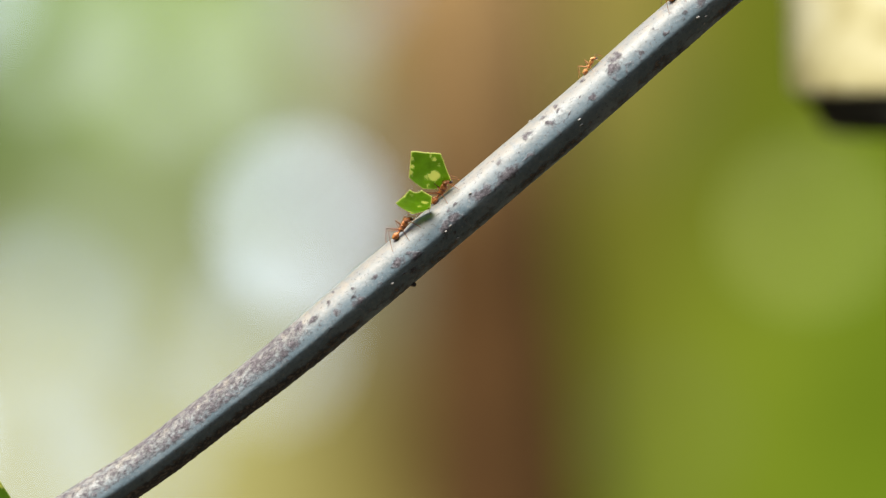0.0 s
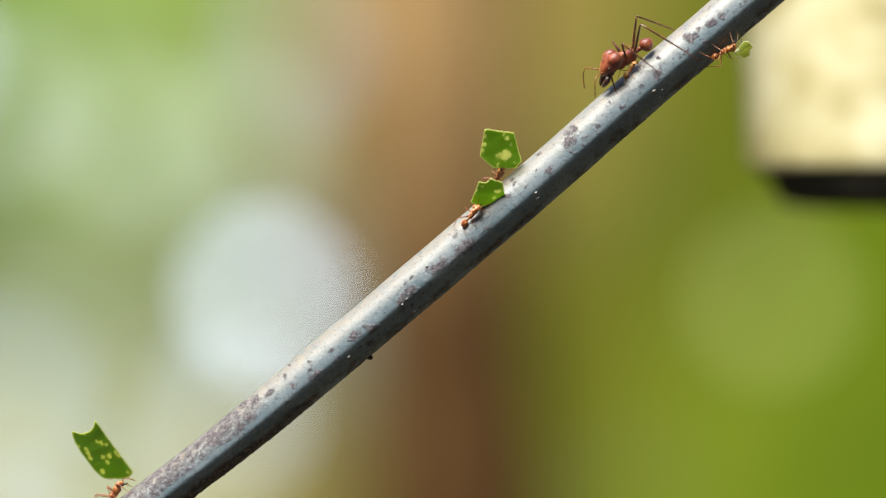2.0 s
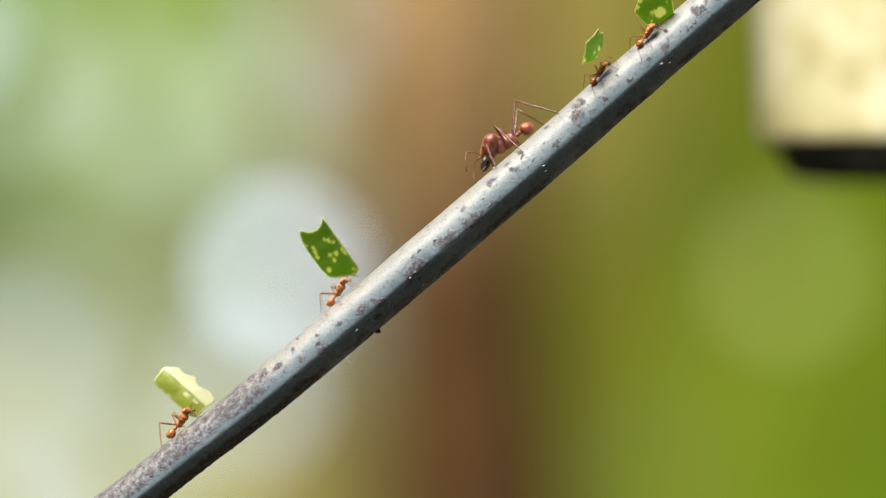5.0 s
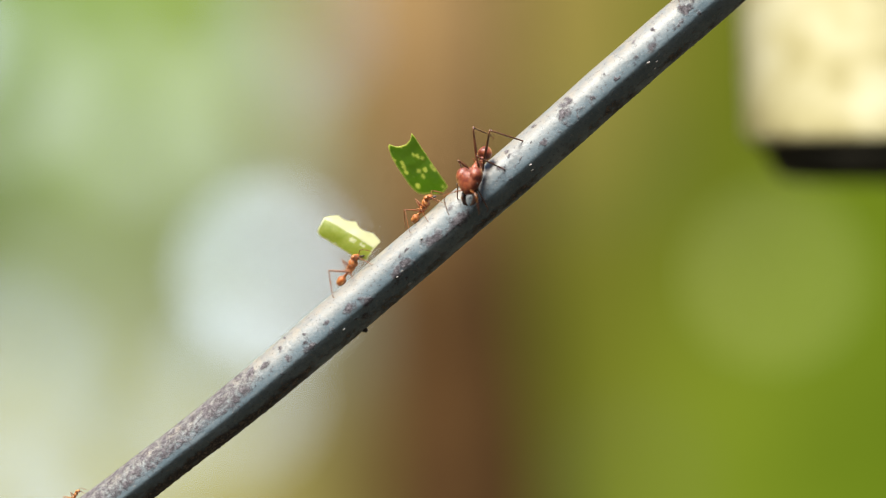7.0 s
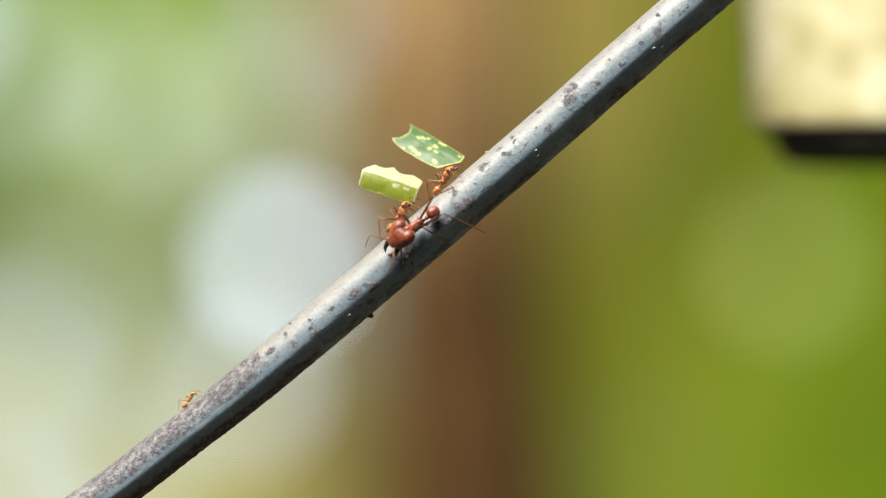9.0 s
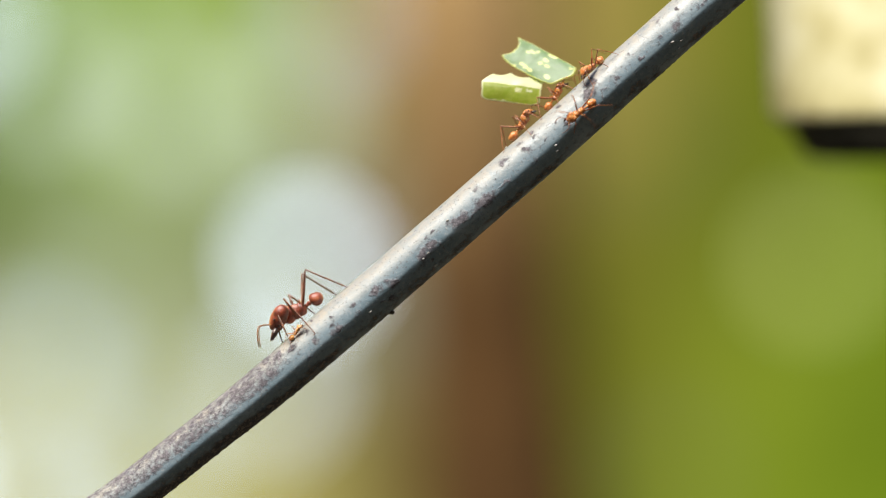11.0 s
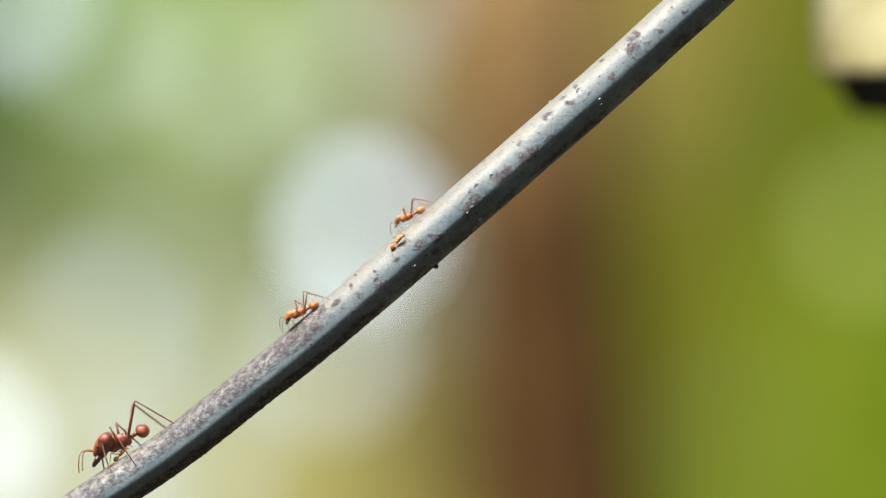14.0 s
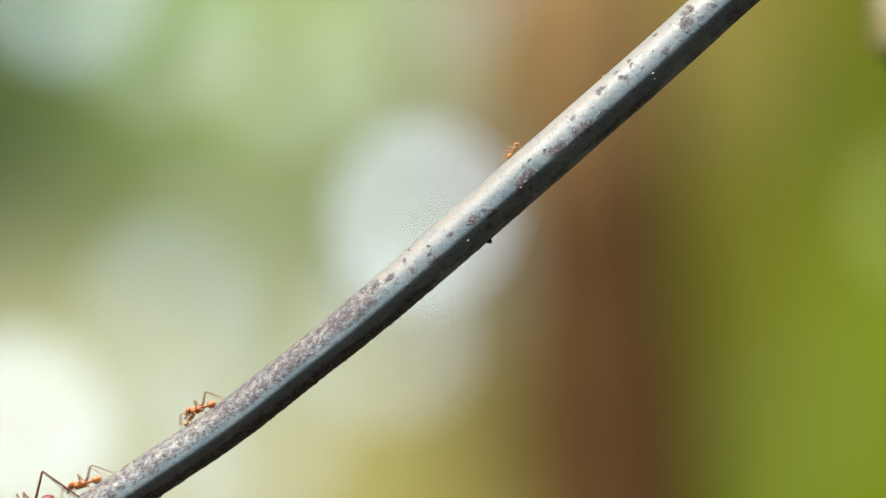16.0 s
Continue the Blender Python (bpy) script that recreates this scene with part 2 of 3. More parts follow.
CURVE = spline(LINE, 4)
ARC = [0.0]
for a, b in itertools.pairwise(CURVE):
    ARC.append(ARC[-1] + (b - a).length)
zero = min(range(len(CURVE)), key=lambda i: abs(CURVE[i].x))
ARC = np.array(ARC) - ARC[zero]
XS, ZS = np.array([p.x for p in CURVE]), np.array([p.z for p in CURVE])


def on_line(s):
    """The centre of the branch and its direction, s millimetres along it."""
    p = Vector((np.interp(s, ARC, XS), 0, np.interp(s, ARC, ZS)))
    q = Vector((np.interp(s + 0.5, ARC, XS), 0, np.interp(s + 0.5, ARC, ZS)))
    return p, (q - p).normalized()


def around(s, phi, lift=0.0):
    """A place on the bark: phi is 90 on top, 0 on the side of the lens, -90 below. Returns place, direction, outward normal."""
    p, along = on_line(s)
    up = Vector((-along.z, 0, along.x))
    out = up * math.sin(radians(phi)) + Vector((0, -1, 0)) * math.cos(radians(phi))
    return p + out * (girth_at(s) + lift), along, out


def ridge(phi):
    """A blunt edge that runs along the side of the branch, under its back."""
    d = math.hypot(phi + 9, 3.0)
    return 0.50 * math.exp(-d / 20)


def world_mm(p):
    return Vector((p.x, p.y, p.z)) * MM + Vector((0, 0, HEIGHT))


# scurf patches: place along, angle, length, width, strength
PATCHES = [
    (-15.2, 12, 0.58, 0.35, 0.9), (-19.5, 30, 0.46, 0.4, 0.9), (-22.7, 63, 0.35, 0.46, 1), (-24.3, 41, 0.69, 0.61, 0.7), (-10.4, 4, 1.04, 0.81, 0.95), (-20.0, -9, 1.38, 0.93, 0.95),
    (-7.0, -10, 1.5, 0.82, 0.9), (2.3, -1, 1.73, 1.04, 0.85), (0.0, -5, 1.84, 0.92, 0.8), (4.2, 22, 0.35, 0.25, 1), (-8.8, -36, 1.15, 0.85, 0.8), (9.1, 1, 2.3, 1.04, 0.85),
    (22.2, 40, 1.04, 0.75, 0.85), (26.5, 22, 0.69, 0.62, 0.95), (26.1, 49, 0.81, 0.53, 0.7), (29.1, 52, 0.58, 0.56, 0.7), (35.1, 3, 1.15, 0.58, 0.85), (41.4, 21, 1.38, 1.72, 0.8),
    (35.7, 58, 0.58, 0.65, 0.7), (14.9, -6, 2.53, 1.04, 0.95), (15.0, 31, 1.04, 0.67, 0.7), (30.6, 11, 0.29, 0.23, 0.9), (33.3, 24, 0.29, 0.25, 0.9), (-28.5, 32, 0.92, 0.54, 1),
    (-31.0, 42, 1.27, 1.08, 0.9), (29.0, 8, 1.38, 0.35, 0.6), (69.7, 22, 1.15, 0.99, 1), (72.0, 22, 0.69, 0.62, 0.9), (74.5, 14, 1.15, 0.71, 0.95), (76.6, 9, 0.92, 0.7, 0.8),
    (63.3, 35, 0.46, 0.42, 0.9), (60.9, 4, 1.27, 0.92, 0.75), (52.7, 6, 0.46, 0.35, 0.9), (51.0, 28, 0.58, 0.39, 0.6), (64.8, 14, 0.46, 0.36, 0.6), (57.8, 9, 1.38, 0.58, 0.6),
    (47.1, 2, 0.46, 0.35, 0.8), (71.4, -7, 0.58, 0.7, 0.7), (59.2, 44, 0.81, 0.64, 0.5), (43.1, 44, 1.5, 1.6, 0.7),
]


SPECKS = random.Random(7)
BUCKETS = {}
for ps, pp, length, width, strength in PATCHES + [
        (SPECKS.uniform(-112, 112), SPECKS.gauss(8, 30), 0.13 + 0.45 * SPECKS.random() ** 3, 0.12 + 0.28 * SPECKS.random() ** 3, SPECKS.uniform(0.4, 0.85)) for _ in range(130)] + [
        (SPECKS.uniform(-40, 90), SPECKS.gauss(1, 9), SPECKS.uniform(0.4, 1.3), SPECKS.uniform(0.3, 0.8), SPECKS.uniform(0.35, 0.75)) for _ in range(70)]:
    for k in range(int((ps - 3 * length) // 2), int((ps + 3 * length) // 2) + 1):
        BUCKETS.setdefault(k, []).append((ps, radians(pp) * BRANCH_R, length, width, strength))


def scurf_at(s, phi):
    """How much lilac-brown scurf lies on the bark."""
    v = 0.0
    arc = radians(phi) * BRANCH_R
    wander = noise.noise_vector(Vector((s * 0.9, arc * 0.9, 2.0)))
    s, arc = s + 0.75 * wander.x, arc + 0.6 * wander.y
    for ps, pa, length, width, strength in BUCKETS.get(int(s // 2), ()):
        d = ((s - ps) / length) ** 2 + ((arc - pa) / width) ** 2
        if d < 6:
            v = max(v, strength * math.exp(-0.7 * d))
    # a long mottled sleeve towards the root
    sleeve = max(0.0, min(1.0, (-27 - s) / 6)) * max(0.84, min(1.0, (s + 78) / 10))
    top = max(0.0, min(1.0, (phi + 6) / 14))
    return max(v, 0.60 * sleeve * top)


def crust_shade_at(s, phi):
    """How far dark flakes cover the flank and the underside; their colour also deepens the shade there."""
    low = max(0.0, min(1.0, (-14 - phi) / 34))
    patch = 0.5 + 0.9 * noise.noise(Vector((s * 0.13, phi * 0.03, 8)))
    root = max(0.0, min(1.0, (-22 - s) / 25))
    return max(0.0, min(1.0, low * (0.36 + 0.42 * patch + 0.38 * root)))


# pale chips on the bark: place along, angle, size
CHIPS = [(58.6, -18, 0.24), (0.6, -48, 0.26), (-13.5, -25, 0.18), (30.8, -15, 0.17), (30.4, -28, 0.18), (59.9, -30, 0.17), (58.9, -42, 0.15), (24.0, 90, 0.2), (7.5, 18, 0.2), (1.1, -9, 0.17), (-0.2, -12, 0.15)]


def build_branch():
    thing = tagged(new("branch"), "slender smooth grey branch with brown scurf, rising at a slant", "branch")
    bm = bmesh.new()
    scurf = bm.verts.layers.float.new("scurf")
    crust_shade = bm.verts.layers.float.new("crust_shade")
    lit_dust = bm.verts.layers.float.new("lit_dust")
    stations = list(np.arange(ARC[2], -115, 12)) + list(np.arange(-115, 115, 0.3)) + list(np.arange(115, ARC[-3], 12))
    sides, rings = 120, []
    for s in stations:
        ring = []
        for k in range(sides):
            phi = 360 * k / sides - 180
            lift = 0.10 * noise.noise(Vector((s * 0.09, phi * 0.01, 3))) + ridge(phi)
            near, shaded_crust = 0.2, 0.3
            if -115 <= s <= 115:
                folded = phi if phi <= 90 else 180 - phi
                near = scurf_at(s, folded) if -115 < phi < 115 else 0.3
                shaded_crust = crust_shade_at(s, phi if phi > -90 else -180 - phi)
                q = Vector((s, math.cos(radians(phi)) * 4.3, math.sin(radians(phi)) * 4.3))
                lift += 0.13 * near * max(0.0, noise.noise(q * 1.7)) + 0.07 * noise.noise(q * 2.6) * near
                lift += shaded_crust * (0.16 * noise.noise(q * 2.4) + 0.30 * max(0.0, noise.noise(q * 1.1) - 0.1) * (1.0 if s < 10 else 0.6))
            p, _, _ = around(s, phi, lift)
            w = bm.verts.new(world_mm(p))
            w[scurf], w[crust_shade] = near, shaded_crust
            # Film grows from the flank to the top, where the lit tone is painted.
            w[lit_dust] = max(0.0, min(1.0, (math.sin(radians(phi)) - 0.12) / 0.62))
            ring.append(w)
        rings.append(ring)
    for a, b in itertools.pairwise(rings):
        for k in range(sides):
            bm.faces.new((a[k], a[(k + 1) % sides], b[(k + 1) % sides], b[k])).smooth = True
    bm.faces.new(rings[0][::-1])
    bm.faces.new(rings[-1])
    bmesh.ops.recalc_face_normals(bm, faces=bm.faces)
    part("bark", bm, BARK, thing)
    # a little dark bud on the underside
    bm = bmesh.new()
    base, along, out = around(-10.8, -82)
    for k, size in ((0.05, 0.55), (0.35, 0.42)):
        blob(bm, world_mm(base + out * k + along * 0.3 * k), (size * MM, 0.8 * size * MM, 0.8 * size * MM), lambda x, y, z: Vector((x, y, z)) * (1 + 0.25 * noise.noise(Vector((x, y, z)) * 2)), 30, 10, 7)
    part("bud", bm, DARK, thing, "small dark dried bud")
    # pale chips that stick to the bark
    for s, phi, size in CHIPS:
        bm = bmesh.new()
        base, along, out = around(s, phi, ridge(phi))
        blob(bm, world_mm(base + out * 0.06), (1.5 * size * MM, size * MM, 0.9 * size * MM),
             lambda x, y, z: Vector((x, y, z)) * (1 + 0.5 * noise.noise(Vector((x + s, y, z)) * 1.6)), 35, 8, 6)
        part("chip", bm, CHIP, thing, "tiny pale chip of bark")
    return thing


build_branch()

# ---------------------------------------------------------------- surroundings
def sheet(name, corners, material):
    bm = bmesh.new()
    bm.faces.new([bm.verts.new(c) for c in corners])
    return part(name, bm, material)


tagged(sheet("ground", [(-400, -400, 0), (400, -400, 0), (400, 400, 0), (-400, 400, 0)], SOIL),
       "dark damp forest soil and leaf litter", "ground", kind="structure")

FAR = 6.0        # distance of the far thicket behind the branch
SCALE = (FAR + REACH) * math.tan(radians(LENS / 2)) / 784


def far_place(x, y):
    """A place on the far thicket, from degrees-like coordinates of the first view."""
    return ((x - 784) * SCALE, HEIGHT - (y - 441) * SCALE)


# soft masses of the far thicket, sunlit and shaded tones painted: across, down, reach, colour
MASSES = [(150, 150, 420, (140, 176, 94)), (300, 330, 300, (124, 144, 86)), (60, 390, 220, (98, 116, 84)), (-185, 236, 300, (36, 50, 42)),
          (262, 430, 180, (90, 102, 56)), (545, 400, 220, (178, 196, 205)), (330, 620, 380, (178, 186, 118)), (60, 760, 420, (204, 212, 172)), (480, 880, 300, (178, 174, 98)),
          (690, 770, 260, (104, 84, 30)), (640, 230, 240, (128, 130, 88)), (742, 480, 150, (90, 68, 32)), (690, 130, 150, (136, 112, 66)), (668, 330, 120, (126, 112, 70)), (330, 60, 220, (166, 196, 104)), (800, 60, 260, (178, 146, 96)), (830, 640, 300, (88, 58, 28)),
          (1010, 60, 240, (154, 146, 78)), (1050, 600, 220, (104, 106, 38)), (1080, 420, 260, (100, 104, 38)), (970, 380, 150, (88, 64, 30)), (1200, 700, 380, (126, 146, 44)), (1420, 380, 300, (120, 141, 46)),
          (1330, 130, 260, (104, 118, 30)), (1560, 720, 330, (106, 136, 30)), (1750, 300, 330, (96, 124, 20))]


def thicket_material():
    n = Nodes("thicket_glow")
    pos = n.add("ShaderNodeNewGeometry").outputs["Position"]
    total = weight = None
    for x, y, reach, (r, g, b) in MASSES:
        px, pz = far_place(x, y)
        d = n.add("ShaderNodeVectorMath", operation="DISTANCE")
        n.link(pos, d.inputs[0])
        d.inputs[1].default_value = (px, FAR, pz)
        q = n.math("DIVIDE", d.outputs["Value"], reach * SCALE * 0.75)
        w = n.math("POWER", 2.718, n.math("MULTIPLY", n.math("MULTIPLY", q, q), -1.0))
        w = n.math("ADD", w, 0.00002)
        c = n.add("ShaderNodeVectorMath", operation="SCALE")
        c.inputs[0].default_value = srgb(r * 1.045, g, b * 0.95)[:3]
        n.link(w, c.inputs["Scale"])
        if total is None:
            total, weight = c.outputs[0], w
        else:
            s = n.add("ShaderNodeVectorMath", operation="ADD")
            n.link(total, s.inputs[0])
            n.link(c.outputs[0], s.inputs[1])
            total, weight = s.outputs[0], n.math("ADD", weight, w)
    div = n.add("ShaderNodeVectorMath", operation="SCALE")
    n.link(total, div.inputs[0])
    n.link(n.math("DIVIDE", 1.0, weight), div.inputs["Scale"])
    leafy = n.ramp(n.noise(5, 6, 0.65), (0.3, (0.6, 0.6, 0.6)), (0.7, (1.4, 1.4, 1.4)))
    # The sheet gives off its painted tones itself; no lamp lights it.
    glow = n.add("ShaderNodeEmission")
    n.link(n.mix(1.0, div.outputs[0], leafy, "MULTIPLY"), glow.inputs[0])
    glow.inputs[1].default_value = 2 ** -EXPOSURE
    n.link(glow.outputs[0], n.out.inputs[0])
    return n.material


def glow_material(name, colour):
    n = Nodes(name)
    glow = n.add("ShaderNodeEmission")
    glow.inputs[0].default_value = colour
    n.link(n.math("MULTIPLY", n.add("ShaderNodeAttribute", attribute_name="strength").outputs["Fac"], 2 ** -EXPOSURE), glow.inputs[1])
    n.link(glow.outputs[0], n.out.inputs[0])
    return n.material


# unseen dark green wall round the viewer, added to hold back low sky light
def light_block():
    bm = bmesh.new()
    rings = []
    for z, r in ((0, 7.6), (1.5, 7.2), (3.0, 7.4), (5.0, 7.3), (7.0, 7.6), (9.0, 8.0)):
        rings.append([bm.verts.new((r * math.sin(a) * (1 + 0.06 * noise.noise(Vector((a * 4, z, 0)))), -r * math.cos(a), z + 0.5 * noise.noise(Vector((a * 6, z, 5))) * (z > 8)))
                      for a in (radians(k) for k in range(-128, 129, 4))])
    for a, b in itertools.pairwise(rings):
        for k in range(len(a) - 1):
            bm.faces.new((a[k], a[k + 1], b[k + 1], b[k])).smooth = True
    return part("light_block_wall", bm, plain_material("dark_green_wall", (0.012, 0.02, 0.008), (0.05, 0.08, 0.025), 6, 0.8))


tagged(light_block(), "dark green shaded thicket all round", "thicket", kind="structure")

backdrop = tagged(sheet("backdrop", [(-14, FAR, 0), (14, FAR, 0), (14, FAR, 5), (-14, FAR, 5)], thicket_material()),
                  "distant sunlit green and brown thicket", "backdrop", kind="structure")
PALE_GLOW = glow_material("pale_leaf_glow", (0.78, 0.90, 0.70, 1))
SKY_GAP = glow_material("sky_gap", (0.74, 0.85, 1.0, 1))
LEAFY_GLOW = glow_material("sunlit_leaves", (0.78, 0.86, 0.30, 1))
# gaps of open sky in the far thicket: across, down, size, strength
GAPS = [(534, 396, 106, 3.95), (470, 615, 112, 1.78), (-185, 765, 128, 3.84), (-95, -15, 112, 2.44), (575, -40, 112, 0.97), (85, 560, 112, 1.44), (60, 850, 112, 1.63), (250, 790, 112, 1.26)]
# glowing discs that stand in for clumps of sunlit leaves
PALE_DISCS = [(505, 115, 112, 1.26), (290, 130, 112, 1.40), (65, 65, 112, 1.31), (190, 215, 112, 0.56), (350, 600, 112, 0.47), (410, 250, 112, 0.32), (230, 30, 112, 0.56), (300, 520, 112, 0.37), (150, 680, 112, 0.66), (150, 480, 112, 0.84)]
GREEN_DISCS = [(1428, 392, 100, 1.08), (1180, 760, 112, 0.30), (1130, 180, 112, 0.24)]
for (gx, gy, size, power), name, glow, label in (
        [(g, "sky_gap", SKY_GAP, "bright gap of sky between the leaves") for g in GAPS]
        + [(g, "leaf_glow_disc", PALE_GLOW, "pale sunlit leaves far off") for g in PALE_DISCS]
        + [(g, "leaf_glow_disc", LEAFY_GLOW, "bright sunlit leaves far off") for g in GREEN_DISCS]):
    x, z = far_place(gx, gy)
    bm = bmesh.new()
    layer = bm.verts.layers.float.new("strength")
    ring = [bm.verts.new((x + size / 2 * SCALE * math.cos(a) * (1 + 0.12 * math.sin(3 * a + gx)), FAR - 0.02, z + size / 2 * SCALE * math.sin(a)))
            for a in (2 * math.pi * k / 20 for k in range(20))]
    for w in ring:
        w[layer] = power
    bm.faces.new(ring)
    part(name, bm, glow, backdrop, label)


def build_stem():
    thing = tagged(new("sapling"), "upright reddish-brown sapling stem, rooted in the soil", "sapling")
    bm = bmesh.new()
    path = [(0.0225 - 0.070 * (z - 1.3) + 0.003 * noise.noise(Vector((z * 3, 1, 1))), 1.4 + 0.25 * (z - 1.3), z) for z in np.arange(-0.02, 4.0, 0.03)]
    tube(bm, path, [0.0440 * (1.12 - 0.06 * p[2]) * (1 + 0.06 * noise.noise(Vector((p[2] * 9, 4, 2)))) for p in path], 20)
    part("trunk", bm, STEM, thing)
    return thing


def build_bamboo():
    """A hollow pole end that hangs into the view."""
    thing = tagged(new("bamboo_pole"), "thick pale yellow bamboo pole with a blackened cut end", "bamboo pole")
    x, y, bottom, r = 0.1017, 0.128, 1.3331, 0.0290

    def lean_back(bm):
        for w in bm.verts:
            w.co.y += (w.co.z - bottom) * 0.52

    bm = bmesh.new()
    outer = [(x, y, z) for z in (bottom, bottom + 0.002, bottom + 0.25, bottom + 0.262, bottom + 0.27, bottom + 0.8, bottom + 1.6)]
    tube(bm, outer, [r - 0.0015, r, r * 0.99, r * 1.05, r * 0.98, r, r], 40, False)
    lean_back(bm)
    part("culm", bm, BAMBOO, thing)
    bm = bmesh.new()
    inner = [(x, y, bottom - 0.0080), (x, y, bottom - 0.0073), (x, y, bottom), (x, y, bottom + 0.002)]
    tube(bm, inner, [r * 0.66, r * 0.76, r * 0.90, r * 0.95], 40, True)
    lean_back(bm)
    part("cut_end", bm, DARK_RIM, thing, "blackened hollow cut end")
    return thing


build_stem()
build_bamboo()


# ---------------------------------------------------------------- ants
def head_shape(x, y, z):
    lobe = 0.30 * math.exp(-(y / 0.30) ** 2) if x < 0 else 0.0
    return (x * (1 - 0.05 * abs(y)) + lobe * -x, y * (1.0 - 0.22 * x - 0.10 * x * x), z * (1 - 0.16 * x))


def gaster_shape(x, y, z):
    plate = 1 - 0.05 * math.exp(-((x + 0.45) / 0.10) ** 2) - 0.04 * math.exp(-((x + 0.05) / 0.09) ** 2)
    return (x, y * plate * (1 + 0.18 * x), z * plate * (1 + 0.12 * x) + 0.05 * math.sin(3 * x))


def build_ant(name, skin, label, head=1.0, reach=1.0, radius=4.3, big=1.0, girth=1.0, back=-1.10, jaw=1.0, stance=0.0, chest=1.0, gaster=1.0, neck=1.58, thick=1.0, plump=1.0, far=0.0, lobes=0.6, knee=0.0, limb=None, pitch=13.0, droop=30.0, hind=0.0):
    """An ant in millimetres of a small worker, feet on a branch of the given radius, nose along +x, its back along +z."""
    thing = tagged(new(name), label, "ant")
    tip = Matrix.Rotation(radians(-pitch), 3, "Y")
    pivot = Vector((0.5, 0, 1.15))
    at = lambda x, y, z: pivot + Vector((0, 0, stance)) + tip @ (Vector((x, y, z)) - pivot)

    bm = bmesh.new()
    blob(bm, at(1.0, 0, 1.22), (0.40 * chest ** 0.4, 0.29 * girth, 0.29 * girth * chest), None, pitch)
    blob(bm, at(0.52, 0, 1.13), (0.44 * chest ** 0.4, 0.23 * girth, 0.24 * girth * chest), None, pitch)
    blob(bm, at(0.12, 0, 1.08), (0.32, 0.21 * girth, 0.22 * girth * chest), None, pitch)
    for sx, sy, h in ((1.15, 0.20, 0.30), (0.72, 0.13, 0.20), (0.05, 0.12, 0.30)):
        for side in (-1, 1):
            tube(bm, [at(sx, side * sy, 1.28), at(sx - 0.10, side * (sy + 0.10), 1.38 + h * 0.55), at(sx - 0.14, side * (sy + 0.16), 1.38 + h)], [0.06, 0.03, 0.008], 5)
    part("mesosoma", bm, skin, thing)

    bm = bmesh.new()
    blob(bm, at(-0.27, 0, 1.10), (0.16, 0.11, 0.14), None, pitch, 10, 7)
    blob(bm, at(-0.50, 0, 1.12), (0.17, 0.15, 0.15), None, pitch, 10, 7)
    tube(bm, [at(-0.02, 0, 1.05), at(-0.30, 0, 1.05), at(-0.62, 0, 1.08)], [0.07, 0.06, 0.08], 6)
    part("petiole", bm, skin, thing)

    bm = bmesh.new()
    blob(bm, at(back, 0, 1.12), (0.58 * gaster / plump, 0.40 * girth ** 0.5 * gaster, 0.40 * girth ** 0.5 * gaster), gaster_shape, pitch - 12, 16, 11)
    part("gaster", bm, skin, thing)

    hx, hz = neck, 1.36
    bm = bmesh.new()
    blob(bm, at(hx, 0, hz), (0.50 * head, 0.46 * head, 0.30 * head), head_shape, pitch - droop, 18, 12)
    cheek = Matrix.Rotation(radians(-(pitch - droop)), 3, "Y")
    for side in (-1, 1):
        blob(bm, at(hx, 0, hz) + cheek @ (Vector((-0.17, side * 0.24, 0.03)) * head), (0.30 * head * lobes ** 0.3, 0.25 * head * lobes ** 0.3, 0.27 * head * lobes ** 0.3), None, pitch - droop, 14, 10)
    tube(bm, [at(1.28, 0, 1.24), at(1.40, 0, 1.30)], [0.10, 0.12], 8)
    skull = part("head", bm, skin, thing)
    nose = Matrix.Rotation(radians(-(pitch - droop)), 3, "Y")
    spot = lambda x, y, z: at(hx, 0, hz) + nose @ (Vector((x, y, z)) * head)
    # Brown front plate, coloured darker to paint the shade under the head.
    bm = bmesh.new()
    blob(bm, spot(0.23, 0, -0.09), (0.22 * head, 0.33 * head, 0.21 * head), None, pitch - droop, 14, 9)
    part("face", bm, SHADED_FACE, skull, "dark brown lower face")
    for side in (-1, 1):
        bm = bmesh.new()
        tube(bm, [spot(0.36, side * 0.20, -0.12), spot(0.36 + 0.20 * jaw, side * 0.24, -0.16), spot(0.36 + 0.38 * jaw, side * 0.17, -0.18), spot(0.36 + 0.46 * jaw, side * 0.04, -0.18)],
             [0.10 * head * jaw, 0.10 * head * jaw, 0.07 * head * jaw, 0.015], 6)
        part("mandible", bm, DARK, skull, "dark brown toothed jaw")
        bm = bmesh.new()
        blob(bm, spot(0.14, side * 0.40, 0.10), (0.07, 0.05, 0.07), None, 0, 8, 6)
        part("eye", bm, DARK, skull, "small black eye")
        bm = bmesh.new()
        elbow = spot(0.62, side * 0.62, 0.42)
        tube(bm, [spot(0.36, side * 0.16, 0.10), spot(0.48, side * 0.38, 0.30), elbow, elbow + Vector((0.28, side * 0.06, -0.22)),
                  elbow + Vector((0.58, side * 0.02, -0.62)), elbow + Vector((0.78, side * -0.02, -0.98))],
             [0.040, 0.036, 0.034, 0.032, 0.036, 0.030], 5)
        part("antenna", bm, LEG, skull)

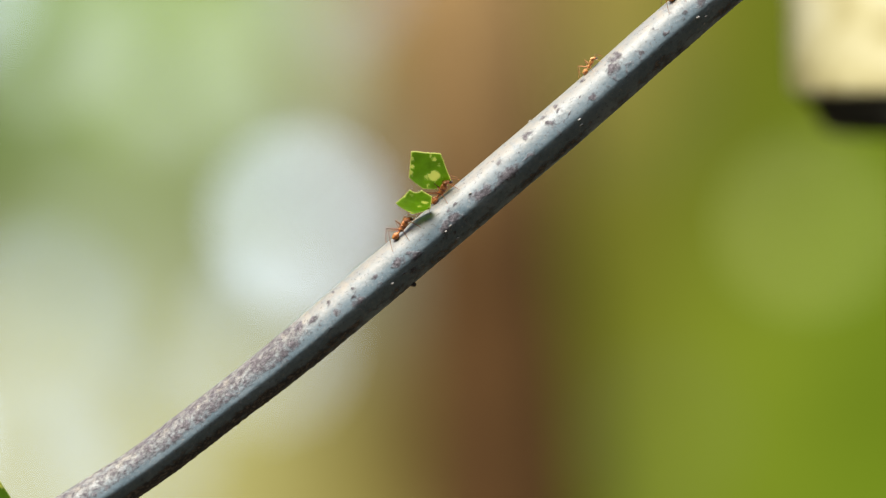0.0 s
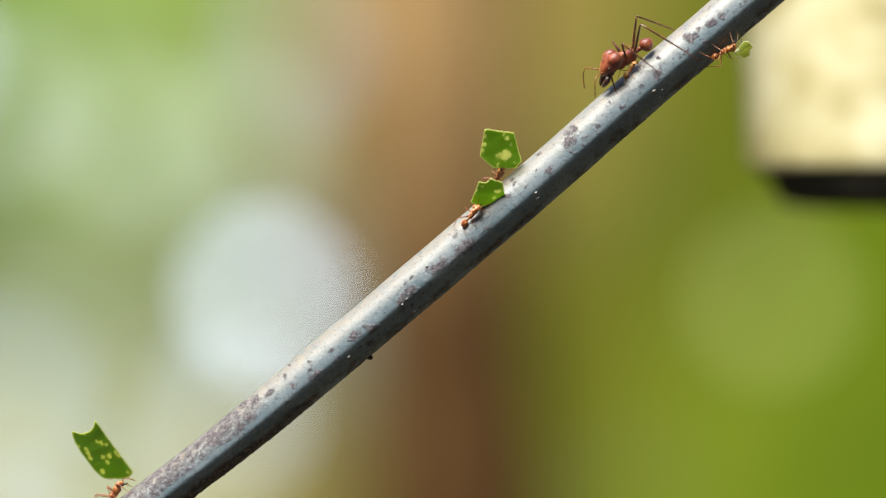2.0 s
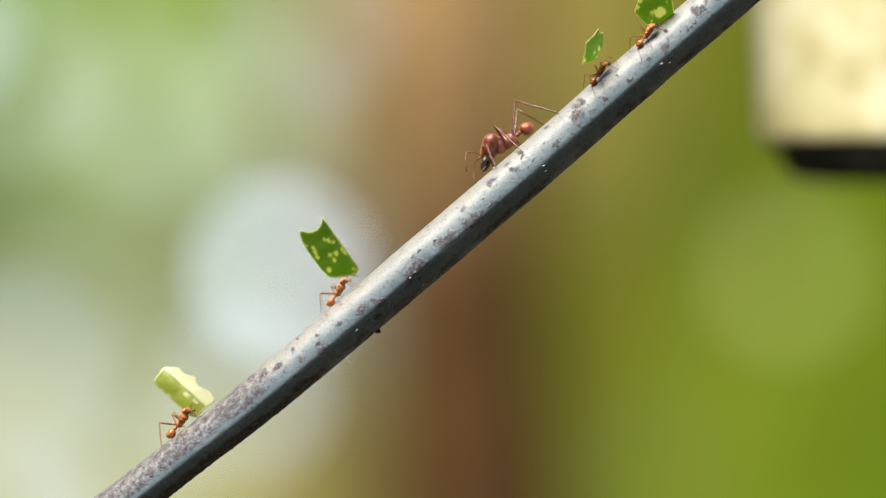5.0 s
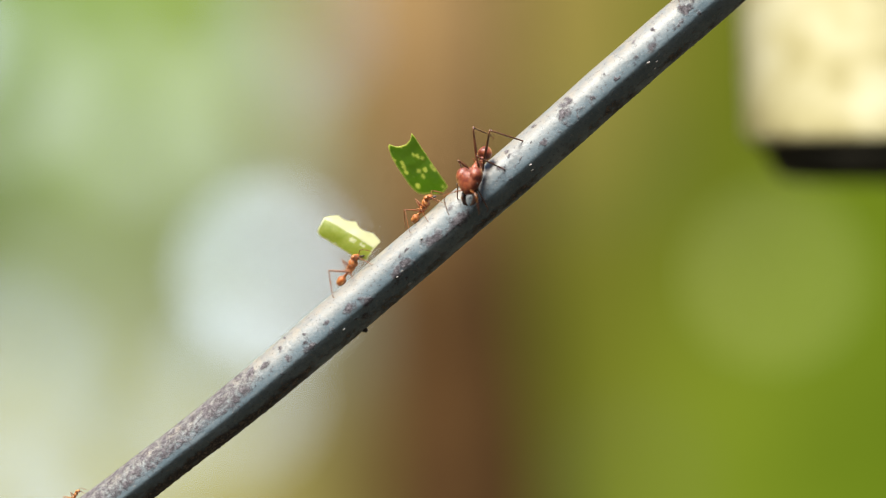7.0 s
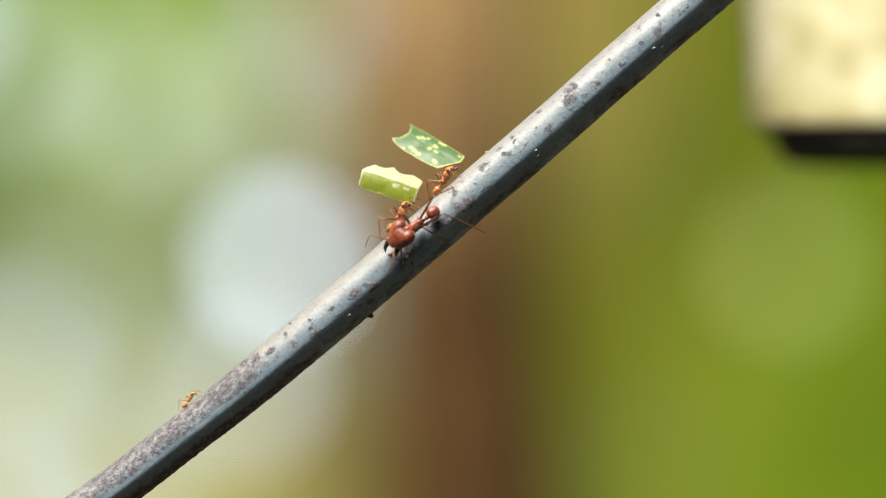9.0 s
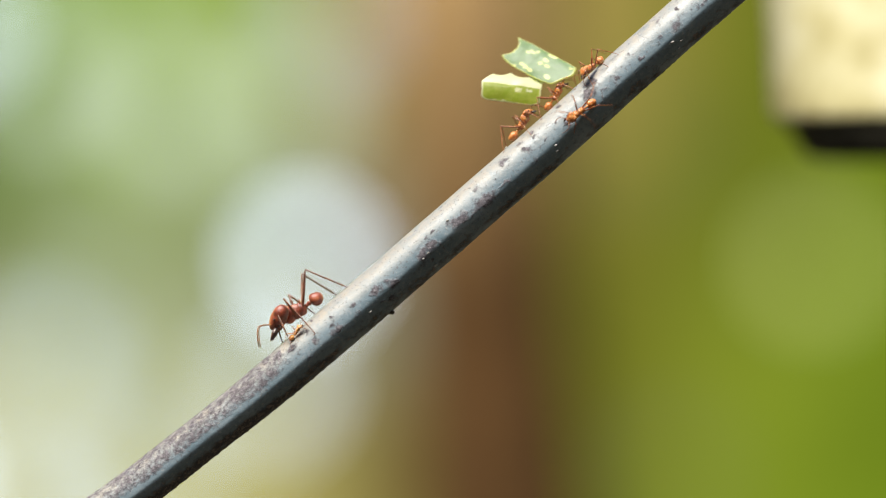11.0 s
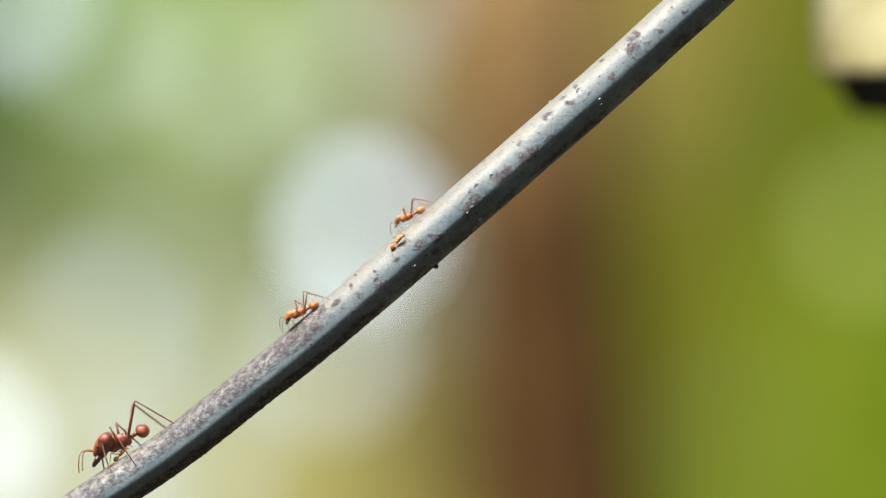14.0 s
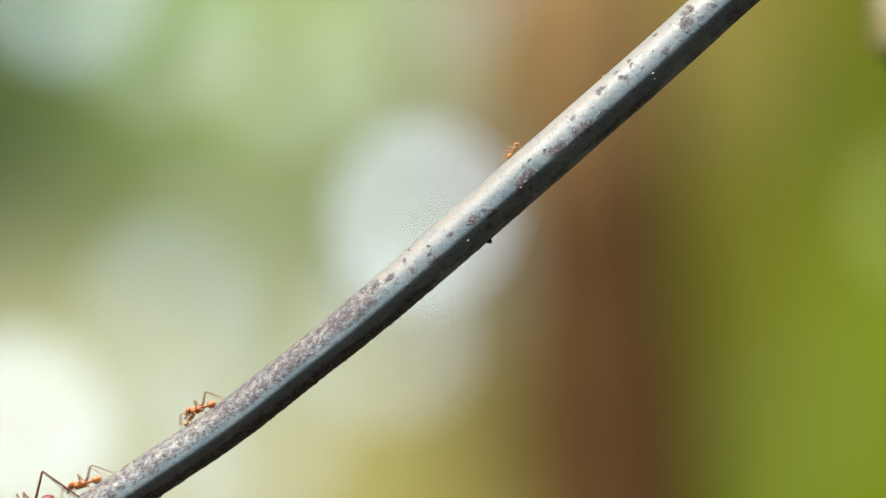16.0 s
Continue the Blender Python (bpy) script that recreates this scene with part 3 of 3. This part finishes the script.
    # legs: hip, foot and height of the knee; the mesh of each starts at its hip
    for (hipx, hipz), (kx, ky, kz), (fx, fy) in (((0.95, 0.98), (1.55, 0.55, 1.70), (2.25, 1.65)), ((0.55, 0.90), (0.30, 0.50, 2.15), (-0.05, 2.15)),
                                                 ((0.15, 0.90), (-1.30, 0.45, 2.20), (-2.65, 1.70))):
        for side in (-1, 1):
            hip = at(hipx, side * 0.16, hipz)
            y = fy * reach * (1 + far * (fx < -1))
            drop = math.sqrt(max(0.4, radius ** 2 - (y * big) ** 2)) / big - radius / big
            foot = Vector((fx - 0.9 * far * (fx < -1), side * y, drop + 0.03))
            bend = Vector((kx - hind * (fx < -1), side * y * ky, kz + 0.8 * stance + knee * (fx < -1)))
            ankle = bend.lerp(foot, 0.72)
            ankle.z += 0.10
            bm = bmesh.new()
            tube(bm, [Vector(), (hip.lerp(bend, 0.12)) - hip, (hip.lerp(bend, 0.5)) - hip, (hip.lerp(bend, 0.92)) - hip, bend - hip, (bend.lerp(ankle, 0.2)) - hip,
                      (bend.lerp(ankle, 0.6)) - hip, ankle - hip, (ankle.lerp(foot, 0.5)) - hip, foot - hip, foot - hip + Vector((0.16, 0, 0.0))],
                 [r * thick for r in (0.095, 0.075, 0.078, 0.055, 0.05, 0.045, 0.05, 0.036, 0.028, 0.026, 0.02)], 6)
            leg = part("leg", bm, limb or LEG, thing)
            leg.location = hip
    return thing


def leaf_piece(name, label, material, length, width, bites, cuts=(), bend=0.25, power=2.6, thick=0.11, mark=(0, 0, 0), fold=1.0, pale_from=None):
    """A cut piece of leaf: a rounded blade with round bites and straight cuts (angle, distance) along its edge; upright in its own space, face to -y, millimetres."""
    thing = tagged(new(name), label, "leaf piece")
    bm = bmesh.new()
    rim = bm.verts.layers.float.new("rim")
    big_spot = bm.verts.layers.float.new("mark")
    turns = 96
    steps = [0.12, 0.24, 0.36, 0.48, 0.6, 0.72, 0.84, 0.93, 0.965, 1.0]

    def inside(x, z):
        if (abs(x) / (width / 2)) ** power + (abs(z) / (length / 2)) ** power > 1:
            return False
        if any(x * math.cos(radians(a)) + z * math.sin(radians(a)) > d for a, d in cuts):
            return False
        return all((x - bx) ** 2 + (z - bz) ** 2 > br * br for bx, bz, br in bites)

    edge = []
    for k in range(turns):
        a = 2 * math.pi * k / turns
        r = 0.0
        while r < length and inside((r + 0.03) * math.cos(a), (r + 0.03) * math.sin(a)):
            r += 0.03
        edge.append(r * (1 + 0.02 * noise.noise(Vector((k * 0.7, length, 1)))))
    faces = []
    for side in (-1, 1):
        centre = bm.verts.new((0, side * thick / 2, 0))
        rings = []
        for j in steps:
            ring = []
            for k in range(turns):
                a, r = 2 * math.pi * k / turns, edge[k] * j
                x, z = r * math.cos(a), r * math.sin(a)
                curl = bend * (x * x / width * (fold if x > 0 else 1.0) + 0.35 * z * z / length) + 0.16 * noise.noise(Vector((x * 0.5, z * 0.5, length)))
                rib = 0.04 * math.exp(-(x / 0.25) ** 2)
                w = bm.verts.new((x, curl + side * thick / 2 * (1.0 if j < 1 else 0.5) + rib, z))
                w[rim] = 1.0 if j > 0.96 else 0.0
                if mark[2]:
                    w[big_spot] = max(0.0, 1.0 - math.hypot(x - mark[0], z - mark[1]) / (2 * mark[2]))
                if pale_from is not None:
                    w[big_spot] = max(0.0, min(1.0, (x - pale_from) / 1.2))
                ring.append(w)
            rings.append(ring)
        for k in range(turns):
            n = (k + 1) % turns
            faces.append((centre, rings[0][k], rings[0][n]))
            for a, b in itertools.pairwise(rings):
                faces.append((a[k], b[k], b[n], a[n]))
        if side < 0:
            front = rings[-1]
        else:
            for k in range(turns):
                n = (k + 1) % turns
                faces.append((front[k], front[n], rings[-1][n], rings[-1][k]))
    for f in faces:
        bm.faces.new(f).smooth = True
    bmesh.ops.recalc_face_normals(bm, faces=bm.faces)
    part("blade", bm, material, thing)
    thing.scale = (MM, MM, MM)
    return thing


WORKER = "orange-brown leafcutter worker ant walking on the branch"
ants = {}
worker = build_ant("worker_ant", ORANGE, WORKER, head=1.12, reach=0.85, big=1.6, girth=1.4, stance=-0.36, chest=1.2, gaster=0.92)
tagged(worker, group="ants on the branch")
tiny = build_ant("tiny_ant", AMBER, "tiny orange ant climbing the branch", head=1.1, reach=0.8, big=1.0, girth=1.4, stance=-0.36, limb=PALE_LEG)
tagged(tiny, group="ants on the branch")
for key, size, label in (("A", 1.35, "orange worker ant carrying a small green leaf piece up the branch"),
                         ("B", 1.40, "orange worker ant carrying a spotted green leaf piece up the branch"),
                         ("C", 1.64, "orange worker ant carrying a large green leaf piece up the branch"),
                         ("D", 1.85, "orange worker ant carrying a pale yellow leaf piece up the branch"),
                         ("E", 1.0, "tiny orange ant climbing the branch"),
                         ("F", 1.40, "orange ant carrying a leaf strip up the branch"),
                         ("G", 0.92, "tiny orange ant climbing the branch"),
                         ("H", 1.62, "orange worker ant without a load, walking down the branch"),
                         ("I", 1.78, "orange-red worker ant without a load, walking down the branch"),
                         ("K", 0.92, "tiny orange ant climbing the branch")):
    ants[key] = worker if key == "A" else tiny if key == "E" else copy_thing(tiny if key in "GK" else worker, Matrix())
    ants[key].scale = (size * MM,) * 3
    tagged(ants[key], label)
soldier = build_ant("soldier_ant", RUSSET, "large russet soldier ant with a big head, walking down the branch", head=1.78, reach=0.66, big=2.8, girth=1.35, back=-1.0, jaw=1.0, stance=-0.24, chest=1.5, gaster=0.95, neck=1.52, thick=1.15, plump=1.28, far=0.45, lobes=1.0, knee=0.42, limb=DARK_LEG, pitch=8.0, droop=25.0, hind=0.25)
tagged(soldier, group="ants on the branch")
soldier.scale = (2.95 * MM,) * 3
ants["S"] = soldier

leaves = {
    "L1": leaf_piece("leaf_piece", "green leaf piece with one large yellow spot, held by an ant", FRESH_BLADE, 10.3, 9.6, [], ((82, 4.1), (172, 3.5), (14, 3.2), (-38, 4.6), (-92, 3.9), (224, 3.6)), 0.2, 6.0, mark=(0.8, -0.9, 1.2)),
    "L2": leaf_piece("leaf_piece", "small green leaf piece with yellow spots, held by an ant", FRESH_BLADE, 6.4, 7.6, [(3.9, 1.2, 1.3)], ((75, 2.7), (150, 2.9), (-20, 3.2), (230, 3.0), (-75, 2.9)), 0.35, 5.0),
    "L3": leaf_piece("leaf_piece", "long spotted green leaf piece with bitten end, held by ant", BLADE, 16.2, 6.9, [(0.0, 7.8, 2.5)], ((0, 2.4), (90, 6.8), (238, 6.2), (-70, 7.5)), 0.2, 2.8),
    "L4": leaf_piece("leaf_piece", "pale yellow-green curled leaf piece with scalloped edge, held up", PALE_BLADE, 12.6, 6.8, [(4.4, 2.6, 2.1), (4.5, -1.4, 2.1)], ((180, 2.9), (-90, 5.4), (95, 5.4), (50, 4.5)), 0.5, 2.7, fold=3.0, pale_from=-0.4),
    "L5": leaf_piece("leaf_piece", "narrow bright green leaf strip, held by an ant", PALE_BLADE, 3.4, 2.8, [(1.2, 1.4, 0.7)], ((200, 1.0), (-40, 1.4)), 0.3, 2.5),
}
for piece in leaves.values():
    tagged(piece, group="carried leaf pieces")

# ---------------------------------------------------------------- what moves
# ants: seconds, millimetres along the branch, angle round it, turn from straight ahead
UP = {
    "A": [(0, -6.2, 59), (0.5, -0.4, 45), (1, 6.0, 40), (1.5, 12.9, 46), (2, 19.0, 37), (2.5, 25.5, 28), (3, 31.8, 30), (3.5, 35.7, 40), (4, 38.4, 60), (6.5, 67.6, 62), (16, 150, 70)],
    "B": [(0, 3.3, 70), (0.5, 8.2, 88), (1, 13.8, 90), (1.5, 20.6, 90), (2, 27.3, 90), (2.5, 34.1, 88), (3, 41.6, 75), (3.5, 43.0, 65), (4, 47.5, 48), (6.3, 76, 60), (16, 170, 70)],
    "C": [(0, -96, 90), (0.5, -88, 90), (1, -79.5, 90), (1.5, -71.5, 90), (2, -62.4, 90), (2.5, -55.6, 90), (3, -46.1, 84), (3.5, -38.4, 90), (4, -31.1, 90), (6.5, 9.6, 76), (7, 10.7, 82), (7.5, 12.1, 88), (8, 13.2, 90), (8.5, 12.9, 80),
          (11, 36.4, 98), (11.5, 42.4, 125), (12, 46.8, 92), (12.5, 50.7, 90), (16, 100, 90)],
    "D": [(0, -130, 90), (3.5, -77, 90), (4, -68.5, 90), (6.5, -17.9, 90), (7, -6.4, 90), (7.5, 2.7, 90), (8, 2.4, 90), (8.5, 2.2, 90), (11, 28.3, 90), (11.5, 33.2, 82), (12, 35.0, 84), (12.5, 39.6, 90),
          (13, 46.8, 90), (13.5, 50.9, 90), (16, 85, 90)],
    "E": [(0, 38.4, 76), (0.5, 45.5, 72), (1, 51.9, 66), (1.5, 57.1, 60), (2, 57.8, 56), (2.5, 60.1, 48), (3, 63.0, 58), (3.5, 68.6, 60), (16, 160, 80)],
    "F": [(0, 59, 60), (0.5, 63.7, 38, -30), (1, 66.7, 18, -45), (1.5, 71.8, -29, -20), (2, 72.4, -52, 0), (2.5, 78.2, -44, 15), (3, 81.9, -28, 10), (16, 180, 30)],
    "G": [(0, -130, 90), (7, -70.6, 90), (7.5, -64.2, 90), (8, -58.1, 90), (8.5, -51.9, 90), (11, -26.3, 54), (11.5, -26.0, 50), (12, -26.3, 48), (12.5, -23.6, 64), (13, -18.8, 64), (14, -13.3, 42),
          (14.5, -11.5, 38), (15, -7.1, 50), (15.5, -3.1, 88), (16, 2.9, 90)],
    "K": [(0, -150, 90), (11, -108, 90), (13, -88.8, 90), (13.5, -80.0, 90), (14, -76.5, 90), (14.5, -78.1, 90), (15, -74.1, 90), (15.5, -75.3, 90), (16, -73.0, 90)],
}
DOWN = {
    "S": [(0, 84.9, 80), (1, 71.9, 78), (1.5, 67.2, 76), (2, 60.3, 66), (2.5, 54.8, 92), (3, 51.8, 108), (3.5, 48.2, 116), (4, 42.3, 116), (6.3, 20.9, 92), (6.5, 20.9, 88, 5), (7, 23.9, 45, 40), (7.5, 22.0, 22, 38), (8, 17.9, 16, 30),
          (8.5, 13.0, 13, 0), (10.8, -19.2, 88, 0), (11, -22.3, 90), (11.5, -28.6, 84), (12, -38.0, 78), (12.5, -45.6, 86), (13, -54.7, 90), (13.5, -63.1, 90), (14, -73.5, 90), (14.5, -82.0, 90), (15, -90.3, 90), (15.5, -96.8, 90), (16, -105.5, 90)],
    "H": [(0, 190, 80), (9.5, 72, 76), (11, 45.5, 66, 30), (11.5, 43.2, 0, 45), (12, 38.4, -36, 10), (12.5, 36.4, -16, -30), (13, 26.4, 45, -30), (13.5, 11.2, 80), (14, -8.0, 88), (14.5, -22.3, 76), (15, -37.8, 70), (15.5, -52.4, 82), (16, -69.8, 90)],
    "I": [(0, 180, 60), (9.5, 70, 30), (11, 38.7, 3, -5), (11.5, 31.2, -22, -5), (12, 21.5, 9, -30), (12.5, 7.6, 60, -25), (13, -8.0, 88), (13.5, -18.1, 64), (14, -33.7, 70), (14.5, -46.7, 90), (15, -63.4, 90), (15.5, -78.1, 90), (16, -94.9, 90)],
}
# leaf pieces: seconds, millimetres across and up, lean to the left, turn, tip of the top towards the lens and, at times, twist
LEAF = {
    "L1": (-3.0, [(0, -2.6, 13.8, 4, 0, 36), (0.5, 3.8, 18.3, -4, 5, 36), (1, 6.3, 20.9, 28, 66, 36), (1.5, 10.4, 25.0, 28, 48, 36), (2, 17.7, 30.9, 0, 0, 36), (2.5, 22.8, 35.6, 2, 8, 36), (3, 28.3, 40.3, 8, 0, 36),
                  (3.5, 29.1, 40.8, 12, 58, 36), (4, 34.9, 43.7, -4, 5, 36)]),
    "L2": (-4.6, [(0, -5.0, 8.1, 70, 0, 52), (0.5, 1.4, 10.0, 90, 0, 45), (1, 5.6, 14.9, 60, 20, 36), (1.5, 9.1, 20.2, 30, 10, 36), (2, 15.7, 22.8, 85, 10, 36), (2.5, 20.8, 27.1, 60, 20, 36), (3, 24.8, 31.4, -28, 70, 36),
                  (3.5, 26.2, 34.8, 14, 50, 36), (4, 25.2, 37.6, 26, 54, 36)]),
    "L3": (3.6, [(0.5, -75.0, -38.7, 25, 0, 36), (1, -65.8, -34.0, 26, 5, 36), (1.5, -61.0, -28.7, 28, 0, 36), (2, -53.0, -24.1, 28, 5, 36), (2.5, -45.5, -19.1, 27, 0, 36), (3, -38.4, -13.5, 27, 0, 36),
                 (3.5, -33.6, -9.0, 27, 10, 36), (4, -27.5, -4.3, 26, 13, 36), (6.3, 0.4, 21.3, 32, 10, 36), (6.5, 2.3, 22.4, 32, 15, 36), (7, 4.1, 23.2, 29, 5, 36), (7.5, 3.8, 24.6, 38, 5, 36), (8, 4.0, 25.1, 40, 10, 36), (8.5, 3.9, 23.1, 46, -10, -41, 8),
                 (10.8, 17.4, 38.8, 49, -12, -36), (11, 21.1, 39.1, 50, -12, -36), (11.5, 24.3, 41.2, 45, -12, -36), (12, 29.9, 44.2, 50, -12, -36)]),
    "L4": (0.4, [(3.5, -62.0, -32.6, 48, 0, -18), (4, -54.2, -29.1, 48, 0, -18), (6.3, -20.3, 0.9, 48, 0, -18), (6.5, -16.9, 3.2, 48, 0, -18), (7, -8.3, 10.8, 58, 0, -18), (7.5, -1.2, 16.6, 50, 0, -18), (8, -3.4, 16.5, 65, 0, -18),
                 (8.5, -3.2, 16.5, 68, 0, -18), (10.8, 14.0, 32.7, 80, 0, -18), (11, 16.3, 34.2, 82, 0, -18), (11.5, 22.4, 36.4, 62, 0, -18), (12, 24.9, 37.6, 50, 0, -18), (12.5, 25.9, 40.8, 50, 0, -18)]),
    "L5": (-4.2, [(0, 44, 55, 60, 0, 0), (1, 50.2, 53.0, 60, 0, 0), (1.5, 57.7, 51.0, -35, 40, 0), (2, 60.8, 49.4, -60, 0, 0), (2.5, 63.6, 55.9, -40, 0, 0), (3, 69, 60, -40, 0, 0)]),
}


def ant_pose(s, phi, turn, down):
    place, along, out = around(s, phi)
    ahead = -along if down else along
    ahead = Matrix.Rotation(radians(turn), 3, out) @ ahead
    m = Matrix((ahead, out.cross(ahead), out)).transposed().to_4x4()
    m.translation = world_mm(place)
    return m


CARRIER = {"L1": "B", "L2": "A", "L3": "C", "L4": "D", "L5": "F"}


def glide(times, values, t):
    """Smooth value at t that never overshoots its neighbours (monotone cubic)."""
    n = len(times)
    k = max(0, min(n - 2, int(np.searchsorted(times, t, "right")) - 1))
    slope = [(values[j + 1] - values[j]) / (times[j + 1] - times[j]) for j in range(n - 1)]

    def tangent(j):
        if j == 0 or j == n - 1:
            return slope[min(j, n - 2)]
        a, b = slope[j - 1], slope[j]
        return 0.0 if a * b <= 0 else 2 * a * b / (a + b)

    h = times[k + 1] - times[k]
    u = (t - times[k]) / h
    return (values[k] * (2 * u ** 3 - 3 * u * u + 1) + values[k + 1] * (3 * u * u - 2 * u ** 3)
            + h * (tangent(k) * (u ** 3 - 2 * u * u + u) + tangent(k + 1) * (u ** 3 - u * u)))


def track(rows):
    """A function of time from rows of seconds and values."""
    times = [r[0] for r in rows]
    columns = list(zip(*[r[1:] for r in rows]))
    return lambda t: [glide(times, c, max(times[0], min(times[-1], t))) for c in columns]


def beats(rows):
    return sorted({*(r[0] for r in rows), *(k / 4 for k in range(65))})


def motions():
    paths = {}
    for table, down in ((UP, False), (DOWN, True)):
        for key, rows in table.items():
            ant = ants[key]
            rows = [(*r, 0)[:4] for r in rows]
            path = paths[key] = track(rows)
            walk(ant, [(t, ant_pose(*path(t), down)) for t in beats(rows)])
            # legs swing in two sets of three, by the way that the ant has gone
            legs = [o for o in ant.children if o.name.startswith("leg")]
            stride = 3.6 * ant.scale[0] / MM * (0.8 if key == "S" else 1.0)
            ticks = [0.0, *(t for t in np.arange(0.05, 15.99, 1 / 15) if -112 < path(t)[0] < 90), 16.0]
            gone = np.cumsum([0.0, *(abs(path(b)[0] - path(a)[0]) for a, b in itertools.pairwise(ticks))])
            for i, leg in enumerate(legs):
                side = -1 if i % 2 == 0 else 1
                hip = leg.location.copy()
                steps = []
                for t, way in zip(ticks, gone):
                    ph = 2 * math.pi * way / stride + (math.pi if (i // 2 + i) % 2 else 0.0)
                    swing, raise_by = (20 if key == "S" else 15) * math.sin(ph), 9 * max(0.0, math.cos(ph))
                    steps.append((t, Matrix.Translation(hip) @ pose(0, 0, 0, side * raise_by, 0, -side * swing)))
                walk(leg, steps)
    # a leaf piece goes with the ant that holds it, and sways in its jaws
    for key, (y, rows) in LEAF.items():
        carrier = paths[CARRIER[key]]

        def foot(t):
            return around(*carrier(t)[:2])[0]

        sway = track([(t, x - foot(t).x, z - foot(t).z, lean, turn, tip, (*twist, 0)[0]) for t, x, z, lean, turn, tip, *twist in rows])
        steps = []
        for t in beats(rows):
            dx, dz, lean, turn, tip, twist = sway(t)
            p = foot(t)
            steps.append((t, pose((p.x + dx) * MM, y * MM, HEIGHT + (p.z + dz) * MM, tip) @ pose(0, 0, 0, 0, -lean, turn) @ pose(0, 0, 0, 0, 0, twist)))
        walk(leaves[key], steps)


motions()
